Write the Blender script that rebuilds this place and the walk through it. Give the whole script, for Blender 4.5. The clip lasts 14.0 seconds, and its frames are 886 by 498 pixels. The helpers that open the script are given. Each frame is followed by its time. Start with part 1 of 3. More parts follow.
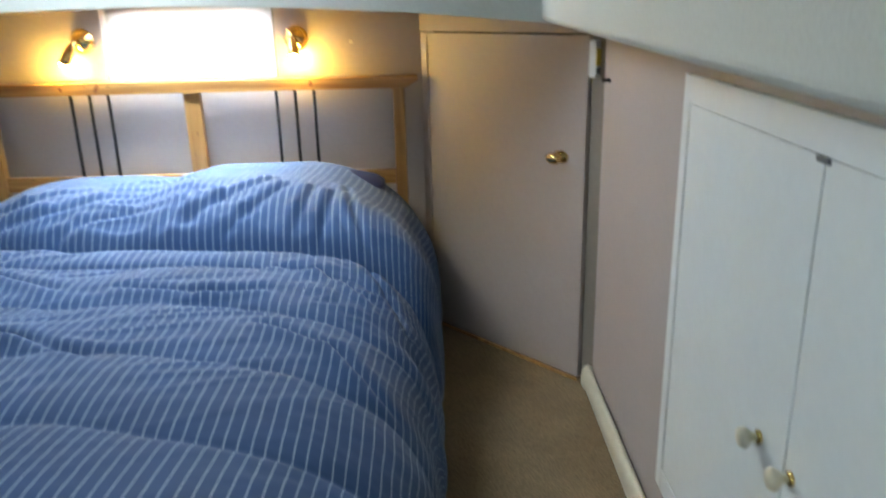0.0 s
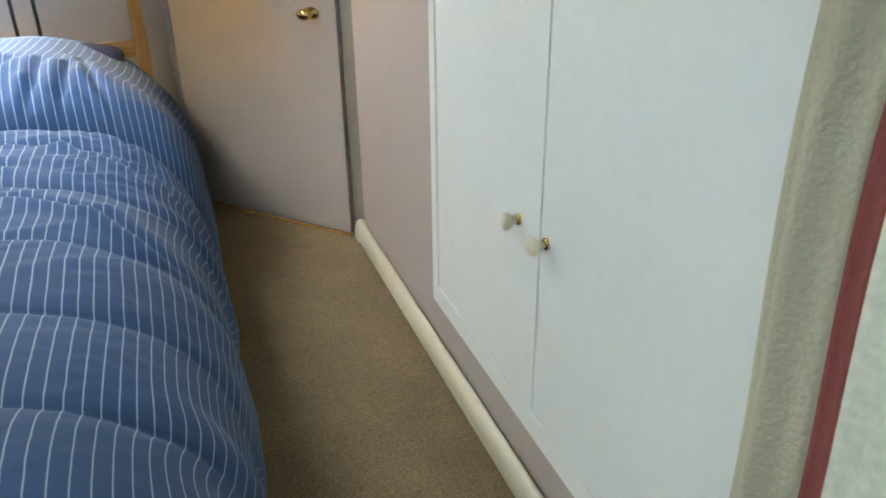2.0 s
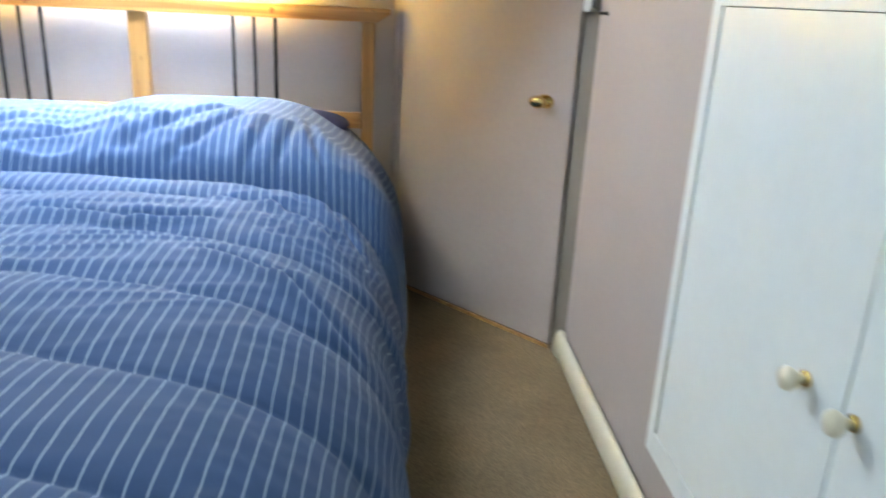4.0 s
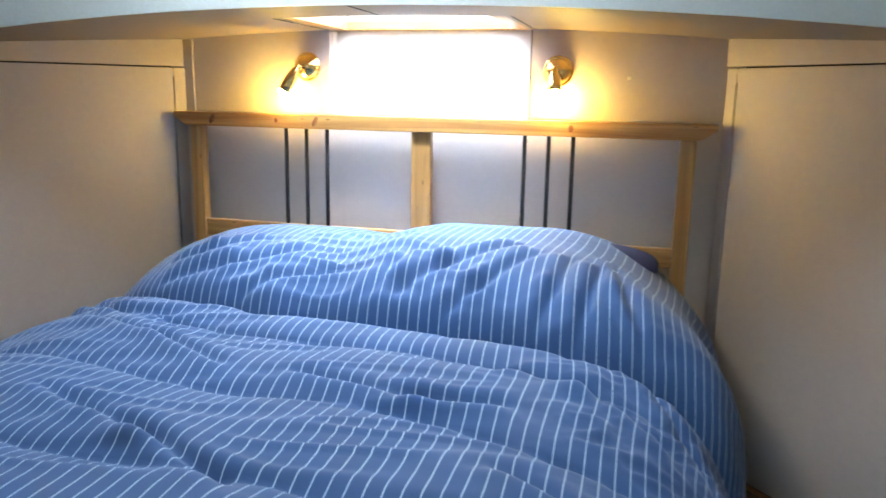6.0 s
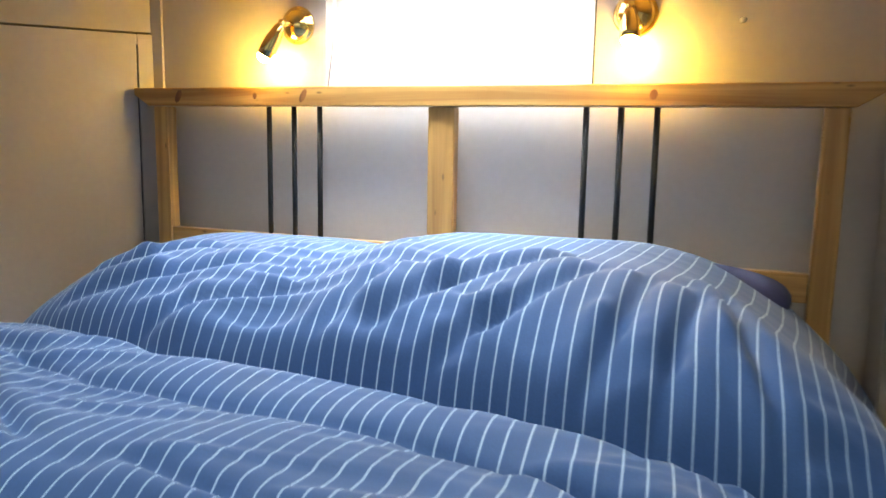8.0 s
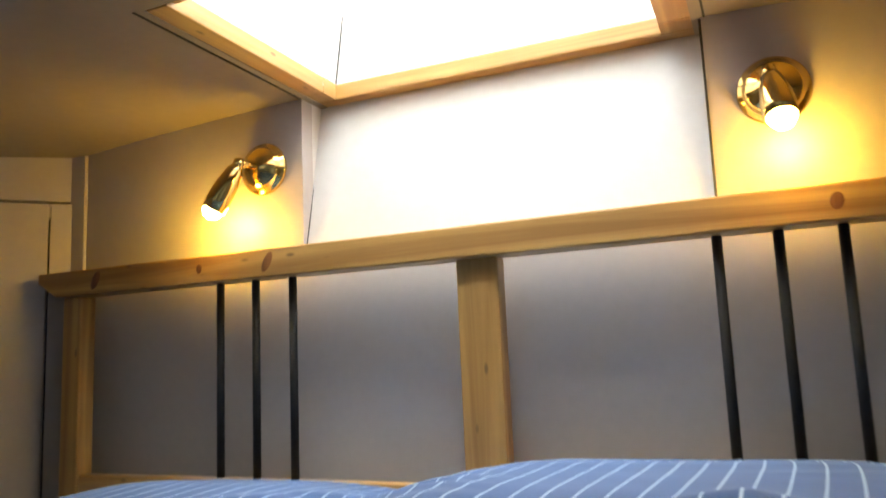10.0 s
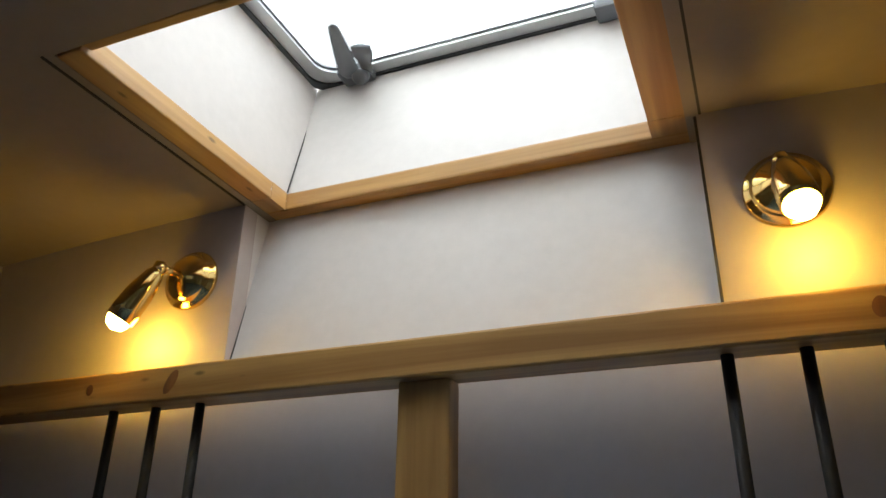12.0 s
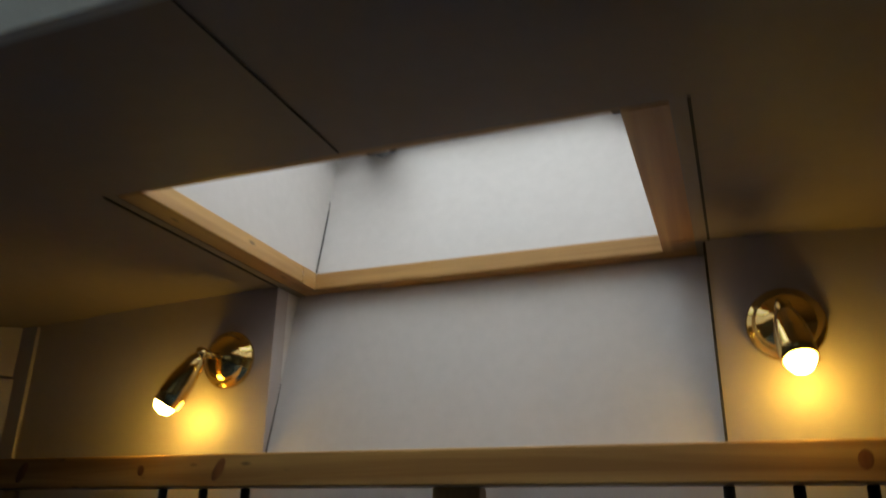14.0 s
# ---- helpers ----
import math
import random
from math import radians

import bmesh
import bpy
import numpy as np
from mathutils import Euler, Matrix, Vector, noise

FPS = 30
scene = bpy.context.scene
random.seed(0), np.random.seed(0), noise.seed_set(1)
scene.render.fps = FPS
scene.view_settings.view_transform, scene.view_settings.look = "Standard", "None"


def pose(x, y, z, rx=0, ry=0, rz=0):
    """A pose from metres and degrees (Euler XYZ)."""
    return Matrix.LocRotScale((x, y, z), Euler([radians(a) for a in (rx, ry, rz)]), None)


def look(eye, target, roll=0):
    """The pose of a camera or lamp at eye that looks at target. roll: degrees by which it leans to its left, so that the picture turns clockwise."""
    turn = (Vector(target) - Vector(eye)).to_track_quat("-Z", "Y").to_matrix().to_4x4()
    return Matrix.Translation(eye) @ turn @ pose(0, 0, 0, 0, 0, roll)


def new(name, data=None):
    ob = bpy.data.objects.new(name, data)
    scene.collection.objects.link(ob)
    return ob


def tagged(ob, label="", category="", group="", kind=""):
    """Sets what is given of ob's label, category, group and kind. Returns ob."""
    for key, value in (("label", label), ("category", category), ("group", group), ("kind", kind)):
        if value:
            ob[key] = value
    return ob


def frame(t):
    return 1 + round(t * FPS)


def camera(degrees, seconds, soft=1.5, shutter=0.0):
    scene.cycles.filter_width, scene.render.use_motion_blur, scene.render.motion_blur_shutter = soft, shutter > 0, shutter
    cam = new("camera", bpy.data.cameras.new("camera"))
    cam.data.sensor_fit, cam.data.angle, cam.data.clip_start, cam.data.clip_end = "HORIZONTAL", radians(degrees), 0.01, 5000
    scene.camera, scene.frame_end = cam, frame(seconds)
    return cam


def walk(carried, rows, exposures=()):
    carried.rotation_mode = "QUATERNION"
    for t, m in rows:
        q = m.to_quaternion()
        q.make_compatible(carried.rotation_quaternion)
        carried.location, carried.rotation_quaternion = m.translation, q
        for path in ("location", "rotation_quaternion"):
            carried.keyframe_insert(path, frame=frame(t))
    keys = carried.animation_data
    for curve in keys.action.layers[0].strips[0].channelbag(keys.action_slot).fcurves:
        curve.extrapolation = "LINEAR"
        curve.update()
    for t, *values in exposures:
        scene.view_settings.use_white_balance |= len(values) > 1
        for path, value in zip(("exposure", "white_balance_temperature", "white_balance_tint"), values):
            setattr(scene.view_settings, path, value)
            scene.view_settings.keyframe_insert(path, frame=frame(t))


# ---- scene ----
# ---------------------------------------------------------------- camera
cam = camera(61.0, 14.0, shutter=0.6)
PATH = [
    (0, (0.900, -2.801, 1.193), (0.904, -0.615, 0.477), -1.4),
    (0.5, (0.880, -2.822, 1.125), (1.071, -0.689, 0.286), -2.0),
    (1, (0.842, -2.864, 1.107), (1.264, -0.814, 0.154), -3.2),
    (1.5, (0.842, -2.882, 1.084), (1.431, -0.891, 0.093), -1.3),
    (2, (0.849, -2.898, 1.090), (1.538, -0.950, 0.079), -0.7),
    (2.2, (0.844, -2.899, 1.095), (1.558, -0.964, 0.077), -0.5),
    (4.3, (0.839, -2.573, 0.991), (0.836, -0.375, 0.314), 1.3),
    (4.5, (0.842, -2.531, 0.990), (0.730, -0.325, 0.348), 0.0),
    (5, (0.791, -2.390, 0.936), (0.514, -0.182, 0.355), 3.6),
    (5.2, (0.757, -2.325, 0.949), (0.405, -0.120, 0.404), 3.9),
    (5.5, (0.705, -2.228, 0.981), (0.270, -0.028, 0.467), 1.8),
    (5.7, (0.685, -2.203, 0.996), (0.206, -0.016, 0.474), 1.5),
    (6, (0.654, -2.165, 1.015), (0.068, 0.009, 0.550), 1.0),
    (6.5, (0.667, -1.987, 0.967), (-0.061, 0.135, 0.459), -0.2),
    (7, (0.691, -1.827, 0.958), (-0.163, 0.252, 0.468), -2.1),
    (7.5, (0.661, -1.665, 0.890), (-0.138, 0.448, 0.463), 2.1),
    (8, (0.613, -1.523, 0.841), (-0.230, 0.590, 0.498), 1.0),
    (8.2, (0.597, -1.495, 0.843), (-0.247, 0.619, 0.507), -1.0),
    (8.5, (0.573, -1.454, 0.868), (-0.304, 0.649, 0.546), -2.3),
    (8.7, (0.536, -1.379, 0.833), (-0.337, 0.728, 0.580), -0.7),
    (9, (0.480, -1.266, 0.769), (-0.402, 0.858, 0.791), -1.5),
    (9.2, (0.447, -1.196, 0.818), (-0.413, 0.936, 0.852), -3.1),
    (11.3, (0.321, -0.757, 0.670), (-0.564, 1.166, 1.569), 0.9),
    (11.5, (0.324, -0.747, 0.678), (-0.522, 1.193, 1.579), 0.3),
    (12, (0.323, -0.738, 0.693), (-0.481, 1.193, 1.649), 0.8),
    (12.5, (0.321, -0.745, 0.719), (-0.461, 1.199, 1.666), 0.1),
    (13, (0.317, -0.762, 0.766), (-0.442, 1.205, 1.681), -1.1),
    (13.5, (0.319, -0.788, 0.792), (-0.462, 1.203, 1.639), -0.1),
    (14, (0.323, -0.899, 0.856), (-0.455, 1.113, 1.654), 0.8),
]
EXPOSURES = [
    (0, -0.15, 6050, 8), (0.5, 0.2, 6100, 8), (1, 0.35, 6250, 7), (2, 0.4, 6400, 7), (4.3, 0.5, 5850, 9), (5, 0.5, 5800, 10),
    (6, 0.08, 5700, 9), (7, -0.15, 5850, 9), (7.5, -0.18, 6100, 8), (8.5, -0.25, 6600, 7), (9.2, -0.6, 6900, 8),
    (11.3, -2.6, 6500, 9), (12.5, -2.9, 6450, 9), (13.3, -3.35, 6450, 9), (14, -3.75, 6500, 9),
]
walk(cam, [(t, look(eye, target, roll)) for t, eye, target, roll in PATH], EXPOSURES)

# ---------------------------------------------------------------- world and lights
world = bpy.data.worlds.new("sky")
scene.world = world
world.use_nodes = True
wt = world.node_tree
sky = wt.nodes.new("ShaderNodeTexSky")
sky.sky_type, sky.sun_disc = "NISHITA", False
sky.sun_elevation, sky.sun_rotation = radians(48), radians(160)
wt.links.new(sky.outputs[0], wt.nodes["Background"].inputs[0])
wt.nodes["Background"].inputs[1].default_value = 0.15


def lamp(name, kind, place, energy, colour, **more):
    data = bpy.data.lights.new(name, kind)
    data.energy, data.color = energy, colour
    for key, value in more.items():
        if key == "size":
            data.shape, data.size = "RECTANGLE", value
        elif key == "size_y":
            data.size_y = value
        elif key == "radius":
            data.shadow_soft_size = value
        elif key == "spread":
            data.spread = value
        elif key == "angle":
            data.angle = value
    ob = new(name, data)
    ob.matrix_world = place
    return ob


lamp("sun", "SUN", look((0, 0, 5), (0.4, 1.2, 0)), 0.8, (1.0, 0.95, 0.88), angle=radians(20))
lamp("skylight_daylight", "AREA", Matrix.Translation((-0.01, -0.09, 1.72)), 130.0, (0.88, 0.95, 1.0), size=0.64, size_y=1.7)
lamp("skylight_zenith", "AREA", Matrix.Translation((-0.01, -0.09, 2.2)), 165.0, (0.89, 0.95, 1.0), size=0.9, size_y=0.9)
# side and rear lamps are added fill for daylight whose source is unseen
lamp("side_fill_daylight", "AREA", look((-1.19, -2.9, 1.50), (1.2, -2.7, 0.75)), 8.5, (0.84, 0.96, 1.0), size=1.3, size_y=0.36, spread=radians(95))
lamp("rear_fill_daylight", "AREA", look((0.0, -3.85, 1.45), (0.3, 0, 0.6)), 0.5, (0.90, 0.97, 0.95), size=1.4, size_y=0.7)


# ---------------------------------------------------------------- materials
def material(name, colour, rough=0.6, metal=0.0, grain=0.06, scale=30.0, bump=0.02, coarse=3.0, stain=0.06, coat=0.0):
    """A surface with variation at two scales and fine relief."""
    m = bpy.data.materials.new(name)
    m.use_nodes = True
    n, l = m.node_tree.nodes, m.node_tree.links
    b = n["Principled BSDF"]
    b.inputs["Roughness"].default_value, b.inputs["Metallic"].default_value = rough, metal
    b.inputs["Coat Weight"].default_value = coat
    co = n.new("ShaderNodeTexCoord")
    fine, big = n.new("ShaderNodeTexNoise"), n.new("ShaderNodeTexNoise")
    fine.inputs["Scale"].default_value, fine.inputs["Detail"].default_value = scale, 5
    big.inputs["Scale"].default_value, big.inputs["Detail"].default_value = coarse, 3
    ramp, mix = n.new("ShaderNodeMapRange"), n.new("ShaderNodeMapRange")
    for node, amount in ((ramp, grain), (mix, stain)):
        node.inputs[1].default_value, node.inputs[2].default_value = 0.25, 0.75
        node.inputs[3].default_value, node.inputs[4].default_value = 1 - amount, 1 + amount
    both, tint = n.new("ShaderNodeMath"), n.new("ShaderNodeVectorMath")
    both.operation, tint.operation = "MULTIPLY", "SCALE"
    tint.inputs[0].default_value = colour
    for node in (fine, big):
        l.new(co.outputs["Object"], node.inputs["Vector"])
    l.new(fine.outputs[0], ramp.inputs[0])
    l.new(big.outputs[0], mix.inputs[0])
    l.new(ramp.outputs[0], both.inputs[0])
    l.new(mix.outputs[0], both.inputs[1])
    l.new(both.outputs[0], tint.inputs["Scale"])
    l.new(tint.outputs[0], b.inputs["Base Color"])
    if bump:
        bm_ = n.new("ShaderNodeBump")
        bm_.inputs["Strength"].default_value, bm_.inputs["Distance"].default_value = bump * 10, 0.002
        l.new(fine.outputs[0], bm_.inputs["Height"])
        l.new(bm_.outputs[0], b.inputs["Normal"])
    return m


def wood(name, light, dark, axis=0, rough=0.42):
    """Pine with long grain along one axis and a few knots."""
    m = bpy.data.materials.new(name)
    m.use_nodes = True
    n, l = m.node_tree.nodes, m.node_tree.links
    b = n["Principled BSDF"]
    b.inputs["Roughness"].default_value = rough
    b.inputs["Coat Weight"].default_value, b.inputs["Coat Roughness"].default_value = 0.15, 0.3
    co, mp = n.new("ShaderNodeTexCoord"), n.new("ShaderNodeMapping")
    stretch = [38.0, 38.0, 38.0]
    stretch[axis] = 1.6
    mp.inputs["Scale"].default_value = stretch
    rings, fine, big = n.new("ShaderNodeTexNoise"), n.new("ShaderNodeTexNoise"), n.new("ShaderNodeTexNoise")
    rings.inputs["Scale"].default_value, rings.inputs["Detail"].default_value, rings.inputs["Distortion"].default_value = 1.1, 4, 0.8
    fine.inputs["Scale"].default_value, fine.inputs["Detail"].default_value = 6.0, 3
    big.inputs["Scale"].default_value = 2.5
    l.new(co.outputs["Object"], mp.inputs[0])
    l.new(mp.outputs[0], rings.inputs["Vector"])
    l.new(mp.outputs[0], fine.inputs["Vector"])
    l.new(co.outputs["Object"], big.inputs["Vector"])
    ramp = n.new("ShaderNodeValToRGB")
    ramp.color_ramp.elements[0].position, ramp.color_ramp.elements[1].position = 0.34, 0.66
    ramp.color_ramp.elements[0].color, ramp.color_ramp.elements[1].color = (*dark, 1), (*light, 1)
    l.new(rings.outputs[0], ramp.inputs[0])
    knots, kr = n.new("ShaderNodeTexVoronoi"), n.new("ShaderNodeMapRange")
    mk = n.new("ShaderNodeMapping")
    squash = [7.0, 7.0, 7.0]
    squash[axis] = 2.6
    mk.inputs["Scale"].default_value = squash
    l.new(co.outputs["Object"], mk.inputs[0])
    l.new(mk.outputs[0], knots.inputs["Vector"])
    kr.inputs[1].default_value, kr.inputs[2].default_value = 0.05, 0.13
    kr.inputs[3].default_value, kr.inputs[4].default_value = 0.42, 1.0
    l.new(knots.outputs["Distance"], kr.inputs[0])
    vary = n.new("ShaderNodeMapRange")
    vary.inputs[3].default_value, vary.inputs[4].default_value = 0.82, 1.14
    l.new(big.outputs[0], vary.inputs[0])
    mul, tint = n.new("ShaderNodeMath"), n.new("ShaderNodeVectorMath")
    mul.operation, tint.operation = "MULTIPLY", "SCALE"
    l.new(kr.outputs[0], mul.inputs[0])
    l.new(vary.outputs[0], mul.inputs[1])
    l.new(ramp.outputs[0], tint.inputs[0])
    l.new(mul.outputs[0], tint.inputs["Scale"])
    l.new(tint.outputs[0], b.inputs["Base Color"])
    bu = n.new("ShaderNodeBump")
    bu.inputs["Strength"].default_value, bu.inputs["Distance"].default_value = 0.25, 0.001
    l.new(fine.outputs[0], bu.inputs["Height"])
    l.new(bu.outputs[0], b.inputs["Normal"])
    return m


def striped_cotton(name, base, line, pitch, width):
    """Cotton with thin woven stripes along V; U is metres across the cloth."""
    m = bpy.data.materials.new(name)
    m.use_nodes = True
    n, l = m.node_tree.nodes, m.node_tree.links
    b = n["Principled BSDF"]
    b.inputs["Roughness"].default_value = 0.85
    b.inputs["Sheen Weight"].default_value, b.inputs["Sheen Roughness"].default_value = 0.08, 0.5
    uv, sep = n.new("ShaderNodeUVMap"), n.new("ShaderNodeSeparateXYZ")
    l.new(uv.outputs[0], sep.inputs[0])
    div, fr, off, ab, edge = (n.new("ShaderNodeMath") for _ in range(5))
    div.operation, div.inputs[1].default_value = "DIVIDE", pitch
    fr.operation = "FRACT"
    off.operation, off.inputs[1].default_value = "SUBTRACT", 0.5
    ab.operation = "ABSOLUTE"
    soft = n.new("ShaderNodeMapRange")
    soft.inputs[1].default_value, soft.inputs[2].default_value = width / pitch * 0.35, width / pitch * 0.65
    soft.inputs[3].default_value, soft.inputs[4].default_value = 0.85, 0.0
    l.new(sep.outputs[0], div.inputs[0])
    l.new(div.outputs[0], fr.inputs[0])
    l.new(fr.outputs[0], off.inputs[0])
    l.new(off.outputs[0], ab.inputs[0])
    l.new(ab.outputs[0], soft.inputs[0])
    co, weave, fade = n.new("ShaderNodeTexCoord"), n.new("ShaderNodeTexNoise"), n.new("ShaderNodeTexNoise")
    weave.inputs["Scale"].default_value, fade.inputs["Scale"].default_value = 420.0, 4.0
    l.new(co.outputs["Object"], weave.inputs["Vector"])
    l.new(co.outputs["Object"], fade.inputs["Vector"])
    va, vb, mu = n.new("ShaderNodeMapRange"), n.new("ShaderNodeMapRange"), n.new("ShaderNodeMath")
    va.inputs[3].default_value, va.inputs[4].default_value = 0.82, 1.18
    vb.inputs[3].default_value, vb.inputs[4].default_value = 0.86, 1.14
    mu.operation = "MULTIPLY"
    l.new(weave.outputs[0], va.inputs[0])
    l.new(fade.outputs[0], vb.inputs[0])
    l.new(va.outputs[0], mu.inputs[0])
    l.new(vb.outputs[0], mu.inputs[1])
    mix, tint = n.new("ShaderNodeMix"), n.new("ShaderNodeVectorMath")
    mix.data_type = "RGBA"
    mix.inputs[6].default_value, mix.inputs[7].default_value = (*base, 1), (*line, 1)
    l.new(soft.outputs[0], mix.inputs[0])
    tint.operation = "SCALE"
    l.new(mix.outputs[2], tint.inputs[0])
    l.new(mu.outputs[0], tint.inputs["Scale"])
    l.new(tint.outputs[0], b.inputs["Base Color"])
    bu = n.new("ShaderNodeBump")
    bu.inputs["Strength"].default_value, bu.inputs["Distance"].default_value = 0.3, 0.0006
    l.new(weave.outputs[0], bu.inputs["Height"])
    l.new(bu.outputs[0], b.inputs["Normal"])
    return m


def glowing(name, colour, strength):
    m = bpy.data.materials.new(name)
    m.use_nodes = True
    b = m.node_tree.nodes["Principled BSDF"]
    b.inputs["Base Color"].default_value = (0.9, 0.85, 0.7, 1)
    b.inputs["Emission Color"].default_value, b.inputs["Emission Strength"].default_value = (*colour, 1), strength
    return m


def glass(name):
    m = bpy.data.materials.new(name)
    m.use_nodes = True
    b = m.node_tree.nodes["Principled BSDF"]
    b.inputs["Transmission Weight"].default_value, b.inputs["Roughness"].default_value, b.inputs["IOR"].default_value = 1.0, 0.03, 1.45
    b.inputs["Base Color"].default_value = (0.93, 0.96, 0.96, 1)
    return m


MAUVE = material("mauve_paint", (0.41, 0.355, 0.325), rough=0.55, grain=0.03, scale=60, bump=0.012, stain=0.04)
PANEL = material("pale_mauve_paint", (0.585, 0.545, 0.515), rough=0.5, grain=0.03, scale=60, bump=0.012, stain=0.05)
# lighter copy of the wall paint; brightness behind the headboard is in the colour
LOWER = material("wall_paint_lightened", (0.51, 0.455, 0.42), rough=0.5, grain=0.03, scale=60, bump=0.012, stain=0.05)
# ceiling colour darkened: the dimness over the bed's head is put into it
CEILING = material("ceiling_paint_darkened", (0.24, 0.195, 0.155), rough=0.6, grain=0.04, scale=50, bump=0.015, stain=0.06)
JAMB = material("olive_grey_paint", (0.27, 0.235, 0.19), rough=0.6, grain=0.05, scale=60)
WHITE = material("white_gloss_paint", (0.74, 0.77, 0.75), rough=0.32, grain=0.02, scale=45, bump=0.01, stain=0.03)
LINING = material("white_vinyl_lining", (0.50, 0.52, 0.47), rough=0.6, grain=0.04, scale=120, bump=0.03, stain=0.05)
CREAM = material("cream_gloss_paint", (0.66, 0.61, 0.46), rough=0.28, grain=0.03, scale=40, bump=0.01)
CARPET = material("beige_carpet", (0.20, 0.146, 0.076), rough=0.95, grain=0.42, scale=190, bump=0.25, coarse=6, stain=0.15)
DARK = material("dark_joint_and_gap_shade", (0.03, 0.027, 0.024), rough=0.8, bump=0)
PINE_X = wood("pine_along_x", (0.54, 0.315, 0.098), (0.30, 0.142, 0.036), 0)
PINE_Y = wood("pine_along_y", (0.51, 0.298, 0.096), (0.30, 0.142, 0.036), 1)
PINE_Z = wood("pine_upright", (0.54, 0.315, 0.098), (0.30, 0.142, 0.036), 2)
KNOT = wood("pine_knot", (0.26, 0.10, 0.030), (0.12, 0.040, 0.014), 2)
BLACK = material("black_iron", (0.012, 0.011, 0.011), rough=0.6, metal=0.0, grain=0.1, bump=0.02)
BRASS = material("polished_brass", (0.80, 0.58, 0.22), rough=0.12, metal=1.0, grain=0.04, scale=25, bump=0.004)
COTTON = striped_cotton("blue_striped_cotton", (0.0185, 0.056, 0.152), (0.32, 0.40, 0.50), 0.0255, 0.0023)
NAVY = material("navy_cotton", (0.010, 0.015, 0.065), rough=0.85, grain=0.1, scale=200)
MATTRESS = material("white_ticking", (0.6, 0.6, 0.58), rough=0.9, grain=0.08, scale=150)
STEEL = material("grey_aluminium", (0.62, 0.64, 0.65), rough=0.38, metal=0.7, grain=0.06)
RUBBER = material("dark_rubber", (0.035, 0.04, 0.045), rough=0.6)
PLASTIC = material("dark_grey_plastic", (0.11, 0.12, 0.13), rough=0.45)
WHITE_PLASTIC = material("white_plastic", (0.75, 0.75, 0.72), rough=0.4)
YELLOW = material("yellow_plastic", (0.55, 0.42, 0.05), rough=0.5)
CURTAIN = material("beige_woven_cloth", (0.40, 0.385, 0.285), rough=0.9, grain=0.08, scale=160, bump=0.12, stain=0.03)
CURTAIN_RED = material("dark_red_woven_cloth", (0.20, 0.05, 0.045), rough=0.9, grain=0.12, scale=90, bump=0.15)
CURTAIN_PALE = material("pale_woven_cloth", (0.62, 0.64, 0.54), rough=0.9, grain=0.1, scale=90, bump=0.12)
BULB = glowing("lit_bulb", (1.0, 0.62, 0.10), 700.0)
GLASS = glass("clear_glass")


# ---------------------------------------------------------------- mesh helpers
def mesh_object(name, bm, mat, smooth=False):
    me = bpy.data.meshes.new(name)
    bmesh.ops.recalc_face_normals(bm, faces=bm.faces)
    bm.to_mesh(me)
    bm.free()
    for m in mat if isinstance(mat, (list, tuple)) else (mat,):
        me.materials.append(m)
    if smooth:
        for p in me.polygons:
            p.use_smooth = True
    return new(name, me)


def part(name, bm, mat, parent, label="", smooth=False):
    ob = mesh_object(name, bm, mat, smooth)
    ob.parent = parent
    return tagged(ob, label)


def structure(name, bm, mat, label, category, smooth=False):
    return tagged(mesh_object(name, bm, mat, smooth), label, category, kind="structure")


def thing(name, place, label, category, group=""):
    ob = new(name)
    ob.location = place
    ob.empty_display_size = 0.05
    return tagged(ob, label, category, group)


def box(x0, x1, y0, y1, z0, z1, bevel=0.0, bm=None, m=None):
    own = bmesh.new()
    bmesh.ops.create_cube(own, size=1)
    bmesh.ops.transform(own, matrix=Matrix.Translation(((x0 + x1) / 2, (y0 + y1) / 2, (z0 + z1) / 2)) @ Matrix.Diagonal((x1 - x0, y1 - y0, z1 - z0, 1)), verts=own.verts)
    if bevel:
        bmesh.ops.bevel(own, geom=own.edges[:], offset=bevel, segments=2, profile=0.6, affect="EDGES")
    if m:
        bmesh.ops.transform(own, matrix=m, verts=own.verts)
    return join(bm, own)


def join(bm, own):
    if bm is None:
        return own
    me = bpy.data.meshes.new("tmp")
    own.to_mesh(me)
    own.free()
    bm.from_mesh(me)
    bpy.data.meshes.remove(me)
    return bm


def lathe(profile, steps=32, m=None, bm=None):
    """A turned solid about z from (radius, height) pairs."""
    own = bmesh.new()
    rings = []
    for r, z in profile:
        if r < 1e-6:
            rings.append([own.verts.new((0, 0, z))])
        else:
            rings.append([own.verts.new((r * math.cos(2 * math.pi * k / steps), r * math.sin(2 * math.pi * k / steps), z)) for k in range(steps)])
    for a, b in zip(rings, rings[1:]):
        for k in range(steps):
            q = (k + 1) % steps
            some = [a[k % len(a)], a[q % len(a)], b[q % len(b)], b[k % len(b)]]
            face = list(dict.fromkeys(some))
            if len(face) > 2:
                own.faces.new(face)
    if m:
        bmesh.ops.transform(own, matrix=m, verts=own.verts)
    return join(bm, own)


